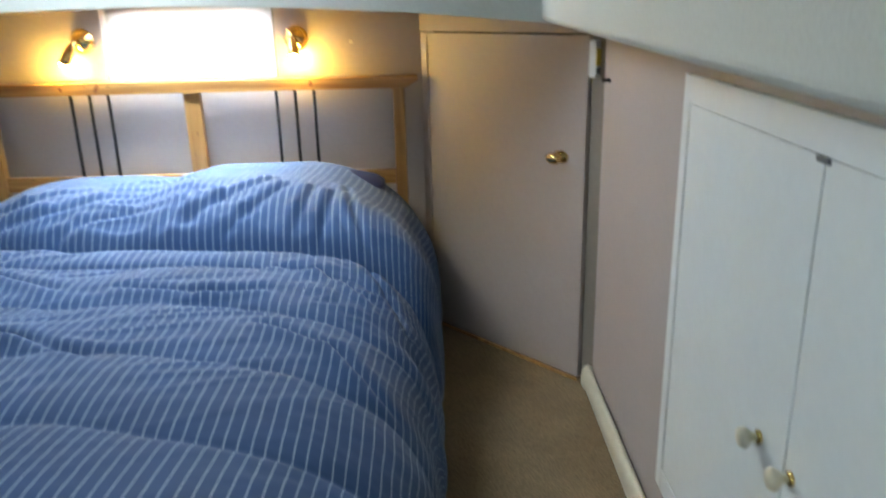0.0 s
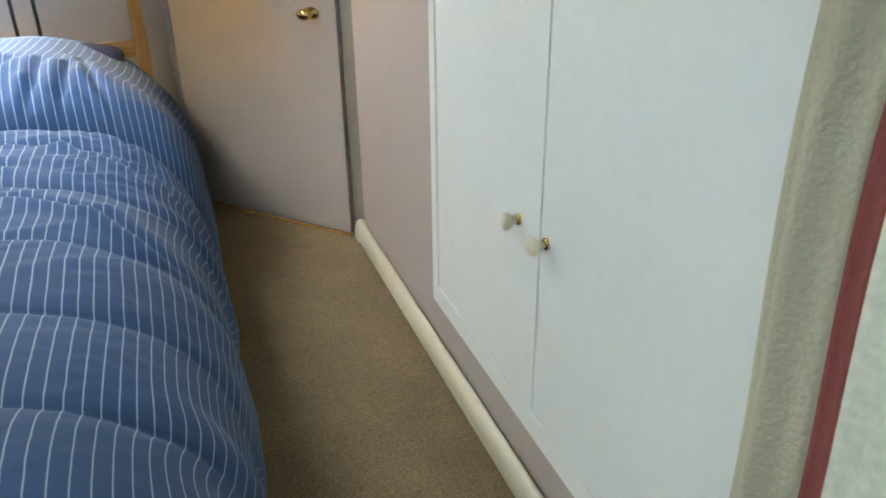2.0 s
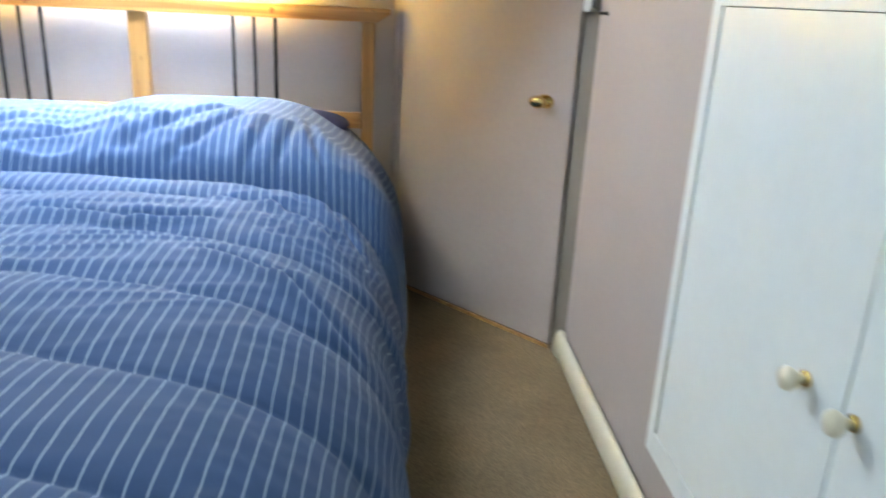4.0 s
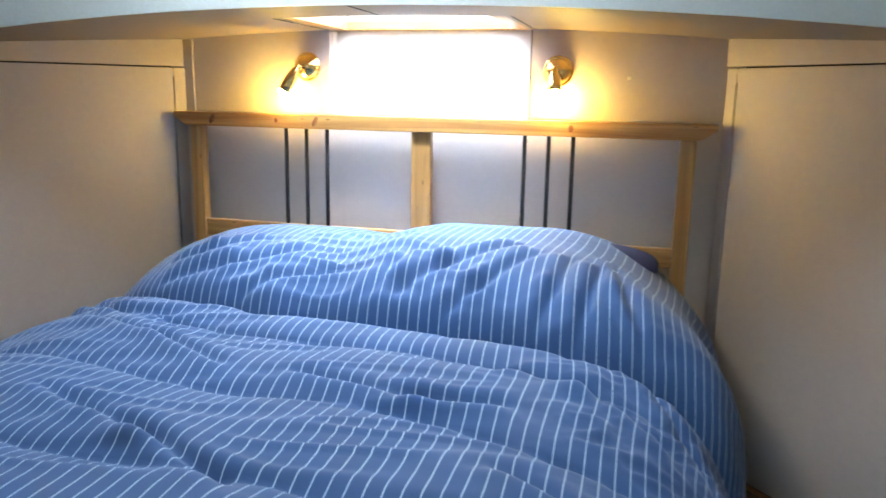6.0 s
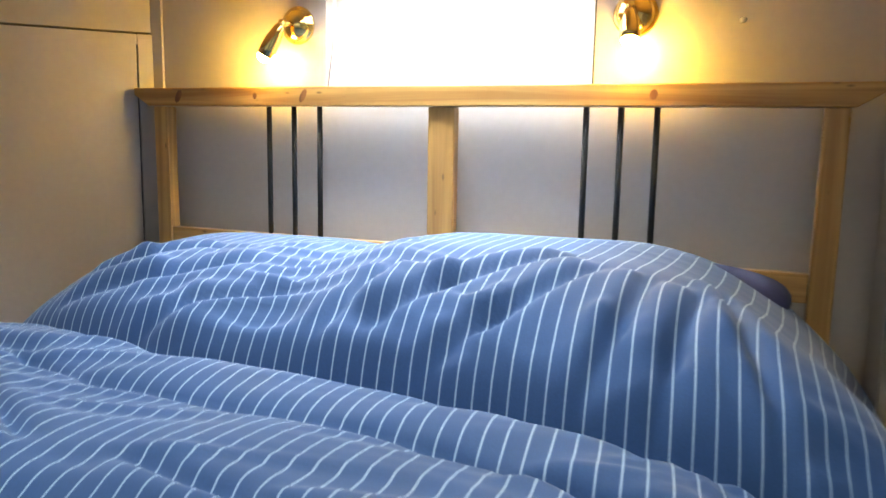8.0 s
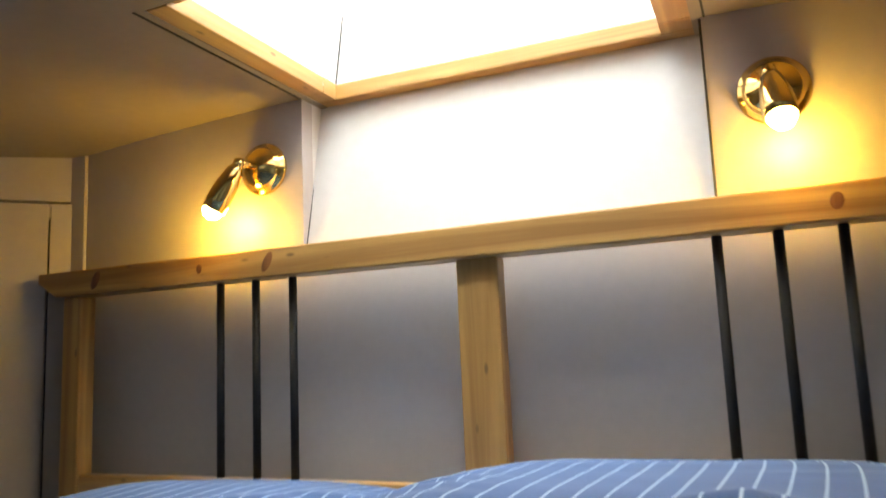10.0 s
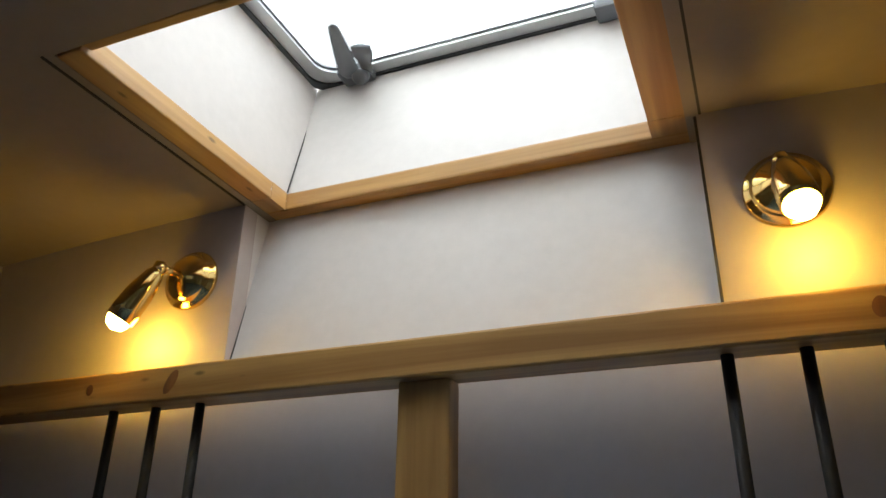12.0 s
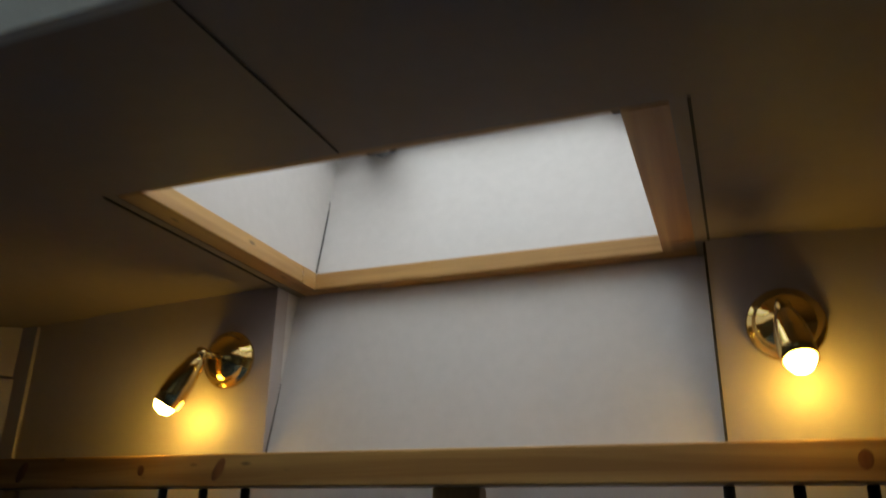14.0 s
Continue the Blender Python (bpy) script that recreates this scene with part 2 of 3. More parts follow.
def tube(points, radius, steps=12, bm=None, caps=True):
    own = bmesh.new()
    rings = []
    pts = [Vector(p) for p in points]
    for i, p in enumerate(pts):
        way = (pts[min(i + 1, len(pts) - 1)] - pts[max(i - 1, 0)]).normalized()
        q = way.to_track_quat("Z", "Y").to_matrix()
        rings.append([own.verts.new(p + q @ Vector((radius * math.cos(2 * math.pi * k / steps), radius * math.sin(2 * math.pi * k / steps), 0))) for k in range(steps)])
    for a, b in zip(rings, rings[1:]):
        for k in range(steps):
            own.faces.new((a[k], a[(k + 1) % steps], b[(k + 1) % steps], b[k]))
    if caps:
        own.faces.new(rings[0])
        own.faces.new(rings[-1])
    return join(bm, own)


def prism(corners, thick):
    """A slab from a flat loop of corners, pushed along thick."""
    bm = bmesh.new()
    f = bm.faces.new([bm.verts.new(c) for c in corners])
    got = bmesh.ops.extrude_face_region(bm, geom=[f])
    bmesh.ops.translate(bm, vec=thick, verts=[v for v in got["geom"] if isinstance(v, bmesh.types.BMVert)])
    return bm


def plate(xs, ys, height, thick, hole=lambda x, y: False):
    """A sheet over a grid of x and y at height(x, y), thickened upwards, with cells left out."""
    bm = bmesh.new()
    vs = {(i, j): bm.verts.new((x, y, height(x, y))) for i, x in enumerate(xs) for j, y in enumerate(ys)}
    for i in range(len(xs) - 1):
        for j in range(len(ys) - 1):
            if not hole((xs[i] + xs[i + 1]) / 2, (ys[j] + ys[j + 1]) / 2):
                bm.faces.new((vs[i, j], vs[i + 1, j], vs[i + 1, j + 1], vs[i, j + 1]))
    bmesh.ops.delete(bm, geom=[v for v in bm.verts if not v.link_faces], context="VERTS")
    got = bmesh.ops.extrude_face_region(bm, geom=bm.faces[:])
    bmesh.ops.translate(bm, vec=(0, 0, thick), verts=[v for v in got["geom"] if isinstance(v, bmesh.types.BMVert)])
    return bm


def aim(a, b):
    """The pose at a whose z axis points to b."""
    a, b = Vector(a), Vector(b)
    return Matrix.Translation(a) @ (b - a).to_track_quat("Z", "Y").to_matrix().to_4x4()


# ---------------------------------------------------------------- plan
WALL_X = 1.385          # face of the side walls
BACK_Y = 0.042          # face of the wall behind the bed
EDGE_Y = -0.565         # front edge of the low ceiling over the bed's head
DECK_X = 1.20           # inner face of the side decks
REAR_Y = -3.9
TOP_Z = 1.95
FLOOR_Z = -0.028


def camber(x, y=0.0):
    return 1.204 - 0.047 * x * x


# floor
floor_bm = plate([-1.6, -0.8, 0, 0.8, 1.6], [-4.05, -2.5, -1.0, 0.2], lambda x, y: FLOOR_Z - 0.05, 0.05)
structure("floor", floor_bm, CARPET, "beige short-pile carpet on the cabin floor", "carpet")

# back wall: lower part behind the headboard, two upper parts beside the leaning panel
structure("wall_back_lower", box(-0.9, 0.9, 0.052, 0.082, FLOOR_Z, 0.9485), LOWER, "mauve painted wall behind the headboard, light put into its paler colour", "wall")
for side, name in ((-1, "wall_back_left"), (1, "wall_back_right")):
    x0, x1 = sorted((side * 0.312, side * 0.90))
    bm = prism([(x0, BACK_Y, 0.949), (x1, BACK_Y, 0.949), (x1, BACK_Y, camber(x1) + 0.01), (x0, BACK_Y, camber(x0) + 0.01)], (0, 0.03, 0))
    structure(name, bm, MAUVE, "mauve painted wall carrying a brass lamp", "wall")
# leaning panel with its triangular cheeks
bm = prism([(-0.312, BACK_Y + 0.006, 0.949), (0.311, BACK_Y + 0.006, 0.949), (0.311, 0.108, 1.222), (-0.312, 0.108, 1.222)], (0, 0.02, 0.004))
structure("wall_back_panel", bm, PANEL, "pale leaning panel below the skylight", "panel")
for side, name in ((-1, "panel_cheek_left"), (1, "panel_cheek_right")):
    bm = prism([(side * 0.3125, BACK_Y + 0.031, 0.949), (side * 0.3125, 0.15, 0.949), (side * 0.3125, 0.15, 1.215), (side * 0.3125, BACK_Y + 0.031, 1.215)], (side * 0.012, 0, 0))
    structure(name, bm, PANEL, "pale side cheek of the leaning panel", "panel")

structure("joint_cheek", tube([(-0.3105, BACK_Y + 0.0055, 0.950), (-0.3105, 0.1065, 1.2)], 0.0011, 6), DARK, "fine dark joint at the leaning panel's edge", "joint")

# low ceiling over the bed's head, with the skylight's opening
xs = [-1.45, -1.2, -1.0, -0.8, -0.6, -0.45, -0.30, -0.15, 0, 0.15, 0.30, 0.45, 0.6, 0.8, 1.0, 1.2, 1.45]
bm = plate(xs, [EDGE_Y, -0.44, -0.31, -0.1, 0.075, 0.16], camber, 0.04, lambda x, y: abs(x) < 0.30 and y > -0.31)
structure("ceiling", bm, CEILING, "cambered mauve-white ceiling over the bed's head, its shade put into the colour", "ceiling")
# fascia where the ceiling steps up
bm = bmesh.new()
low = [bm.verts.new((x, EDGE_Y - 0.012, camber(x) - 0.004)) for x in xs]
top = [bm.verts.new((x, EDGE_Y - 0.012, TOP_Z)) for x in xs]
for k in range(len(xs) - 1):
    bm.faces.new((low[k], low[k + 1], top[k + 1], top[k]))
got = bmesh.ops.extrude_face_region(bm, geom=bm.faces[:])
bmesh.ops.translate(bm, vec=(0, 0.011, 0), verts=[v for v in got["geom"] if isinstance(v, bmesh.types.BMVert)])
structure("wall_fascia", bm, LINING, "white vinyl-lined step up in the ceiling", "wall")
structure("ceiling_cabin", box(-1.6, 1.6, REAR_Y - 0.1, EDGE_Y, TOP_Z, TOP_Z + 0.04), LINING, "white lined cabin ceiling", "ceiling")

# side walls, side decks and rear wall
for side, name in ((1, "right"), (-1, "left")):
    x0, x1 = sorted((side * WALL_X, side * (WALL_X + 0.03)))
    structure("wall_" + name, box(x0, x1, REAR_Y, -0.578, FLOOR_Z, 1.16), MAUVE, "mauve painted cabin side wall", "wall")
    bm = bmesh.new()
    e = side * DECK_X
    o = side * (WALL_X + 0.03)
    y0, y1 = REAR_Y, EDGE_Y - 0.012
    z0, z1 = 1.085, 1.134
    a = [bm.verts.new(v) for v in ((e, y0, z0), (e, y1, z1), (e, y1, TOP_Z), (e, y0, TOP_Z))]
    b = [bm.verts.new(v) for v in ((o, y0, z0), (o, y1, z1), (o, y1, TOP_Z), (o, y0, TOP_Z))]
    for f in ((a[0], a[1], a[2], a[3]), (b[3], b[2], b[1], b[0]), (a[0], b[0], b[1], a[1]), (a[3], a[2], b[2], b[3]), (a[0], a[3], b[3], b[0]), (a[1], b[1], b[2], a[2])):
        bm.faces.new(f)
    bmesh.ops.bevel(bm, geom=[g for g in bm.edges if g.verts[0] in (a[0], a[1]) and g.verts[1] in (a[0], a[1])], offset=0.018, segments=4, profile=0.5, affect="EDGES")
    structure("side_deck_" + name, bm, LINING, "white vinyl-lined side of the deck above the wall", "wall")
bm = box(-1.6, -0.75, REAR_Y - 0.04, REAR_Y, FLOOR_Z, TOP_Z)
box(0.75, 1.6, REAR_Y - 0.04, REAR_Y, 0, TOP_Z, bm=bm)
box(-0.75, 0.75, REAR_Y - 0.04, REAR_Y, FLOOR_Z, 1.08, bm=bm)
box(-0.75, 0.75, REAR_Y - 0.04, REAR_Y, 1.82, TOP_Z, bm=bm)
structure("wall_rear", bm, LINING, "unseen white rear wall with an added window opening", "wall")


# corner doors, set at an angle between the back wall and the side walls
def corner_side(side):
    """Along the door from the bed outwards, out of the cabin, and up."""
    way = Vector((side * 0.670, -0.742, 0)).normalized()
    at = Vector((0.895, -0.032, 0)) if side > 0 else Vector((-0.871, -0.027, 0))
    out = Vector((way.y * -side, way.x * side, 0))
    return Matrix(((way.x, out.x, 0, at.x), (way.y, out.y, 0, at.y), (0, 0, 1, 0), (0, 0, 0, 1)))


def turned_knob(name, m, parent, label):
    profile = [(0.0, 0.0), (0.026, 0.0), (0.026, 0.004), (0.014, 0.007), (0.009, 0.012), (0.009, 0.022), (0.018, 0.028), (0.024, 0.036), (0.022, 0.046), (0.013, 0.052), (0.0, 0.054)]
    return part(name, lathe(profile, 28, m), BRASS, parent, label, smooth=True)


for side, name in ((1, "door_1"), (-1, "door_2")):
    m = corner_side(side)
    top_z = 1.093 if side > 0 else 1.082
    bm = box(-0.042, 0.672, 0.0, 0.025, FLOOR_Z + 0.012, top_z, 0.002, m=m)
    door = tagged(mesh_object(name, bm, MAUVE), "closed mauve painted corner door with a brass knob" if side > 0 else "closed mauve painted corner door beside the bed", "door", kind="structure")
    if side > 0:
        # the knob is squashed into an oval
        k = m @ Matrix.Translation((0.579, 0.0, 0.723)) @ Matrix.Rotation(radians(90), 4, "X") @ Matrix.Diagonal((1.15, 0.75, 1.0, 1))
        turned_knob("door_knob", k, door, "oval polished brass knob")
    edge = -0.078 if side > 0 else -0.084
    bm = box(edge, -0.0455, 0.0, 0.03, FLOOR_Z, top_z, 0.0015, m=m)
    box(-0.0455, -0.0415, 0.001, 0.02, 1.055, top_z - 0.002, m=m, bm=bm)
    structure("stile_" + name, bm, MAUVE, "mauve painted stile at the corner door's hinge", "door frame")
    structure("wall_over_" + name, box(edge - 0.008, 0.76, 0.003, 0.03, top_z + 0.005, 1.19, m=m), MAUVE, "mauve painted strip over the corner door", "wall")
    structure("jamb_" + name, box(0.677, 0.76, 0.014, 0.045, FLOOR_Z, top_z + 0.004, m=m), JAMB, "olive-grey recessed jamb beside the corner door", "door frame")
    # near-black sheet whose colour stands for the shade behind the door's gaps
    structure("backing_" + name, box(-0.072, 0.76, 0.046, 0.06, FLOOR_Z, 1.2, m=m), DARK, "dark sheet behind the corner door, standing for the shade in its gaps", "wall")
    structure("threshold_" + name, box(-0.02, 0.672, -0.009, -0.001, FLOOR_Z, FLOOR_Z + 0.011, 0.002, m=m), PINE_X, "thin wooden strip under the corner door", "trim")
structure("corner_batten", box(-0.822, -0.786, BACK_Y - 0.009, BACK_Y - 0.001, FLOOR_Z, 1.172, 0.002), MAUVE, "mauve painted corner batten", "trim")


# ---------------------------------------------------------------- skylight
def skylight():
    x0, x1, y0, y1 = -0.268, 0.258, -0.294, 0.078
    zt, zb = 1.49, 1.214
    u0, u1, v0, v1 = -0.296, 0.290, -0.36, 0.172
    low = [(x0, y0, zb), (x1, y0, zb), (x1, y1, zb), (x0, y1, zb)]
    high = [(u0, v0, zt), (u1, v0, zt), (u1, v1, zt), (u0, v1, zt)]
    push = ((0, -0.015, 0), (0.015, 0, 0), (0, 0.015, 0), (-0.015, 0, 0))
    top = thing("skylight", (0, 0, zb), "white boxed roof skylight with a pine trim and a glazed hatch", "skylight")
    top["kind"] = "structure"
    for k in range(4):
        q = (k + 1) % 4
        ob = part("well_board", prism([Vector(p) - Vector((0, 0, zb)) for p in (low[k], low[q], high[q], high[k])], push[k]), PANEL, top)
    # pine trim round the opening
    zz0, zz1 = -0.013, 0.014
    left = box(-0.311, x0, y0 - 0.012, 0.0405, zz0, zz1, 0.002)
    box(-0.311, x0, 0.0405, y1 - 0.0005, zz0, zz1, 0.0, bm=left)
    right = box(x1, 0.314, y0 - 0.012, 0.0405, zz0, zz1, 0.002)
    box(x1, 0.311, 0.0405, y1 - 0.0005, zz0, zz1, 0.0, bm=right)
    for name, b, mat in (
        ("trim", left, PINE_Y),
        ("trim", right, PINE_Y),
        ("trim", box(-0.311, 0.311, y1, y1 + 0.033, zz0, zz1, 0.003), PINE_X),
        ("trim", box(x0 + 0.001, x1 - 0.001, y0 - 0.012, y0, zz0 + 0.006, zz1, 0.002), PINE_X),
    ):
        part(name, b, mat, top, "pine trim")
    # hatch frame with rounded corners
    def ring(inset, r, z, steps=8):
        out = []
        for cx, cy, a0 in ((u1 - inset - r, v1 - inset - r, 0), (u0 + inset + r, v1 - inset - r, 90), (u0 + inset + r, v0 + inset + r, 180), (u1 - inset - r, v0 + inset + r, 270)):
            for s in range(steps + 1):
                a = radians(a0 + 90 * s / steps)
                out.append((cx + r * math.cos(a), cy + r * math.sin(a), z))
        return out

    def band(i0, i1, z0, z1, mat, name, label):
        bm = bmesh.new()
        loops = [[bm.verts.new(p) for p in ring(i, 0.036, z)] for i, z in ((i0, z0), (i1, z0), (i1, z1), (i0, z1))]
        n = len(loops[0])
        for a, b in zip(loops, loops[1:] + loops[:1]):
            for k in range(n):
                bm.faces.new((a[k], a[(k + 1) % n], b[(k + 1) % n], b[k]))
        return part(name, bm, mat, top, label, smooth=False)

    h = zt - zb
    band(-0.004, 0.008, h - 0.008, h + 0.006, RUBBER, "gasket", "dark rubber gasket")
    band(0.008, 0.030, h - 0.004, h + 0.006, STEEL, "hatch_frame", "grey aluminium hatch frame")
    band(0.030, 0.0315, h + 0.001, h + 0.006, RUBBER, "glazing_bead", "dark glazing bead")
    edge = tube([Vector(low[3]) - Vector((-0.001, 0.001, zb - 0.015)), Vector(high[3]) - Vector((-0.001, 0.001, zb + 0.02))], 0.0012, 6)
    part("joint", edge, DARK, top, "dark open joint in the corner")
    pane = part("pane", box(u0 + 0.031, u1 - 0.031, v0 + 0.031, v1 - 0.031, h + 0.004, h + 0.009), GLASS, top, "clear glass pane")
    pane.visible_shadow = False
    # two hatch catches
    for cx in (-0.205, 0.222):
        catch = part("catch", box(cx - 0.028, cx + 0.028, v1 - 0.045, v1 - 0.008, h - 0.022, h - 0.004, 0.005), PLASTIC, top, "dark grey plastic hatch catch")
        side = 1 if cx < 0 else -1
        if side < 0:
            continue
        p, q = Vector((cx - 0.006 * side, v1 - 0.042, h - 0.016)), Vector((cx + 0.043 * side, v1 - 0.179, h - 0.045))
        length = (q - p).length
        blade = lathe([(0, -0.016), (0.015, -0.012), (0.0185, 0.0), (0.015, length * 0.35), (0.011, length * 0.7), (0.008, length * 0.93), (0.0, length)], 16, aim(p, q) @ Matrix.Diagonal((1.0, 0.6, 1, 1)))
        part("lever", blade, PLASTIC, catch, smooth=True)
        p, q = Vector((cx + 0.022 * side, v1 - 0.03, h - 0.016)), Vector((cx + 0.050 * side, v1 - 0.106, h - 0.030))
        length = (q - p).length
        paddle = lathe([(0, -0.006), (0.009, -0.005), (0.010, length * 0.3), (0.017, length * 0.7), (0.016, length * 0.95), (0.0, length)], 16, aim(p, q) @ Matrix.Diagonal((1.0, 0.35, 1, 1)))
        part("bracket", paddle, PLASTIC, catch, "grey bracket", smooth=True)
        part("hub", lathe([(0, 0), (0.014, 0), (0.014, 0.012), (0.010, 0.016), (0, 0.016)], 20, Matrix.Translation((cx + 0.012 * side, v1 - 0.03, h - 0.020)) @ Matrix.Rotation(radians(150), 4, "X")), PLASTIC, catch, smooth=True)


skylight()


# ---------------------------------------------------------------- bed
HEAD_Y = 0.0


def bed():
    top = thing("bed", (0, 0, 0), "pine double bed with a headboard of black iron bars", "bed")
    rail = prism([(-0.829, -0.024, 0.946), (-0.829, -0.024, 0.929), (-0.785, -0.024, 0.902), (0.785, -0.024, 0.902), (0.829, -0.024, 0.929), (0.829, -0.024, 0.946)], (0, 0.046, 0))
    bmesh.ops.bevel(rail, geom=rail.edges[:], offset=0.003, segments=2, profile=0.6, affect="EDGES")
    part("top_rail", rail, PINE_X, top, "pine headboard rail")
    for x, w, h, lean in ((-0.690, 0.009, 0.026, 28), (-0.466, 0.006, 0.008, 0), (-0.335, 0.008, 0.018, 28), (0.440, 0.008, 0.011, 10)):
        knot = lathe([(0, 0.0006), (0.6, 0.0005), (1.0, 0.0)], 20, Matrix.Translation((x, -0.0239, 0.925)) @ Matrix.Rotation(radians(lean), 4, "Y") @ Matrix.Diagonal((w, 1, min(h, 0.018), 1)) @ Matrix.Rotation(radians(90), 4, "X"))
        part("knot", knot, KNOT, top, "dark brown knot in the pine")
    part("lower_rail", box(-0.7345, 0.7345, -0.010, 0.014, 0.545, 0.600, 0.003), PINE_X, top)
    part("foot_rail", box(-0.75, 0.75, -2.27, -2.245, 0.18, 0.33, 0.004), PINE_X, top)
    for side in (-1, 1):
        x0, x1 = sorted((side * 0.735, side * 0.778))
        part("post", box(x0, x1, -0.013, 0.020, FLOOR_Z, 0.9015, 0.004), PINE_Z, top)
        part("foot_post", box(x0 - side * 0.04, x1 - side * 0.04, -2.30, -2.271, FLOOR_Z, 0.34, 0.004), PINE_Z, top)
        x0, x1 = sorted((side * 0.735, side * 0.76))
        part("side_rail", box(x0, x1, -2.244, -0.014, 0.18, 0.30, 0.004), PINE_Y, top)
    part("middle_post", box(-0.030, 0.030, -0.012, 0.018, 0.6005, 0.9015, 0.003), PINE_Z, top)
    for x in (-0.446, -0.377, -0.308, 0.308, 0.377, 0.446):
        part("bar", tube([(x, 0.004, 0.60), (x, 0.004, 0.9018)], 0.0062, 12), BLACK, top, "black iron bar", smooth=True)
    tagged(mesh_object("mattress", box(-0.72, 0.72, -2.22, -0.02, 0.20, 0.36, 0.05), MATTRESS), "white mattress on the pine bed", "mattress")


bed()


def gauss(d, w):
    return math.exp(-(d / w) ** 2)


def step(a, b, v):
    t = min(1.0, max(0.0, (v - a) / (b - a)))
    return t * t * (3 - 2 * t)


CREASES = (-0.625, -0.775, -1.05, -1.34, -1.61, -1.87, -2.08, -2.5)


def shoulder(x, y=-1.5):
    """Fall of the duvet towards the bed's sides, fuller below the pillows."""
    over = max(0.0, abs(x) - 0.40) / 0.48
    p = 2.0 + 0.7 * step(-0.40, -0.70, y)
    return 0.44 * (1 - max(0.0, 1 - over ** p) ** (1 / p))


def duvet_height(x, y):
    """Top of the duvet over pillows and mattress."""
    yw = y + 0.022 * noise.noise(Vector((x * 2.3, y * 1.5, 5.1))) + 0.23 * max(0.0, x - 0.2) - 0.20 * max(0.0, -x - 0.2)
    z = 0.492
    # puffs between the creases
    for k, (a, b) in enumerate(zip(CREASES, CREASES[1:])):
        if b < yw <= a:
            s = (a - yw) / (a - b)
            z += (0.034, 0.030, 0.024, 0.022, 0.021, 0.020, 0.02)[k] * (4 * s * (1 - s)) ** 0.5 - (0.014, 0.011, 0.008, 0.006, 0.005, 0.005, 0.005)[k]
    if yw > CREASES[0]:
        # two pillows, the second one higher, steep in front
        f = min(1.0, (yw - CREASES[0]) / 0.30)
        front = (1 - (1 - f) ** 2) ** 0.62
        peak = 0.142 + 0.040 * step(-0.12, 0.12, x) - 0.012 * gauss(x + 0.06, 0.10)
        z += front * peak - 0.014 - 0.018 * step(-0.20, 0.0, y)
    z -= 0.022 * gauss(yw - CREASES[0] + 0.004, 0.018)
    # round shoulders at both sides
    return z - shoulder(x, y)


FOLDS = (
    ((0.50, -0.47), (0.48, -0.58), (0.44, -0.68)), ((0.60, -0.40), (0.63, -0.56), (0.68, -0.72)), ((0.41, -0.46), (0.32, -0.56), (0.22, -0.63)),
    ((0.57, -0.50), (0.55, -0.62), (0.54, -0.69)), ((-0.34, -0.36), (-0.45, -0.42), (-0.55, -0.44)), ((-0.08, -0.50), (-0.22, -0.55), (-0.34, -0.62)),
    ((0.35, -0.40), (0.22, -0.50), (0.13, -0.57)), ((-0.20, -0.43), (-0.36, -0.49), (-0.52, -0.52)),
    ((0.05, -0.58), (0.11, -0.47)), ((0.62, -0.66), (0.74, -0.86), (0.80, -1.02)),
    ((0.44, -0.83), (0.57, -0.86), (0.71, -0.98)), ((0.08, -0.97), (0.30, -1.01), (0.44, -1.00)), ((-0.52, -0.79), (-0.29, -0.88), (-0.12, -0.96)),
    ((-0.30, -1.17), (-0.05, -1.26), (0.12, -1.34)), ((-0.70, -0.62), (-0.55, -0.70), (-0.40, -0.71)), ((0.50, -1.22), (0.66, -1.30), (0.78, -1.42)),
)


def folds(x, y):
    """Single creases with a soft ridge beside them."""
    z = 0.0
    for chain in FOLDS:
        for (ax, ay), (bx, by) in zip(chain, chain[1:]):
            dx, dy = bx - ax, by - ay
            n = math.hypot(dx, dy)
            t = ((x - ax) * dx + (y - ay) * dy) / (n * n)
            if -0.3 < t < 1.3:
                d = ((x - ax) * dy - (y - ay) * dx) / n
                if abs(d) < 0.10:
                    end = step(-0.3, 0.05, t) * (1 - step(0.95, 1.3, t))
                    z += end * (0.011 * gauss(d - 0.028, 0.024) - 0.012 * gauss(d, 0.011) + 0.005 * gauss(d + 0.03, 0.024))
    return z


def wrinkles(x, y):
    """Fine folds: slanting on the pillows' front, across elsewhere, gathered at the edges."""
    on_pillow = step(-0.66, -0.56, y)
    a = noise.noise(Vector((x * 4.5 - y * 6.0, y * 13.0 + x * 2.5, 4.2)))
    b = noise.noise(Vector((x * 3.0 + y * 2.0, y * 16.0 - x * 3.0, 9.4)))
    c = noise.noise(Vector((x * 9.0, y * 26.0 + x * 8.0, 2.2)))
    slant = (1 - min(1.0, (a * 2.8) ** 2)) ** 2
    across = (1 - min(1.0, (b * 2.6) ** 2)) ** 2
    gather = step(0.45, 0.75, abs(x)) * (1 - 0.6 * step(-1.3, -1.7, y))
    return 0.010 * slant * (1 - 0.85 * step(0.38, 0.58, abs(x))) * step(-0.1, 0.25, noise.noise(Vector((x * 2.6, y * 3.0, 6.6)))) * on_pillow * step(-0.05, -0.25, y) + 0.006 * across * (1 - on_pillow) * (1 - 0.7 * step(-1.25, -1.7, y)) + 0.0035 * c * (0.10 + 0.35 * gather) + 0.009 * noise.noise(Vector((x * 2.2, y * 3.2, 1.0))) + crumple(x, y)


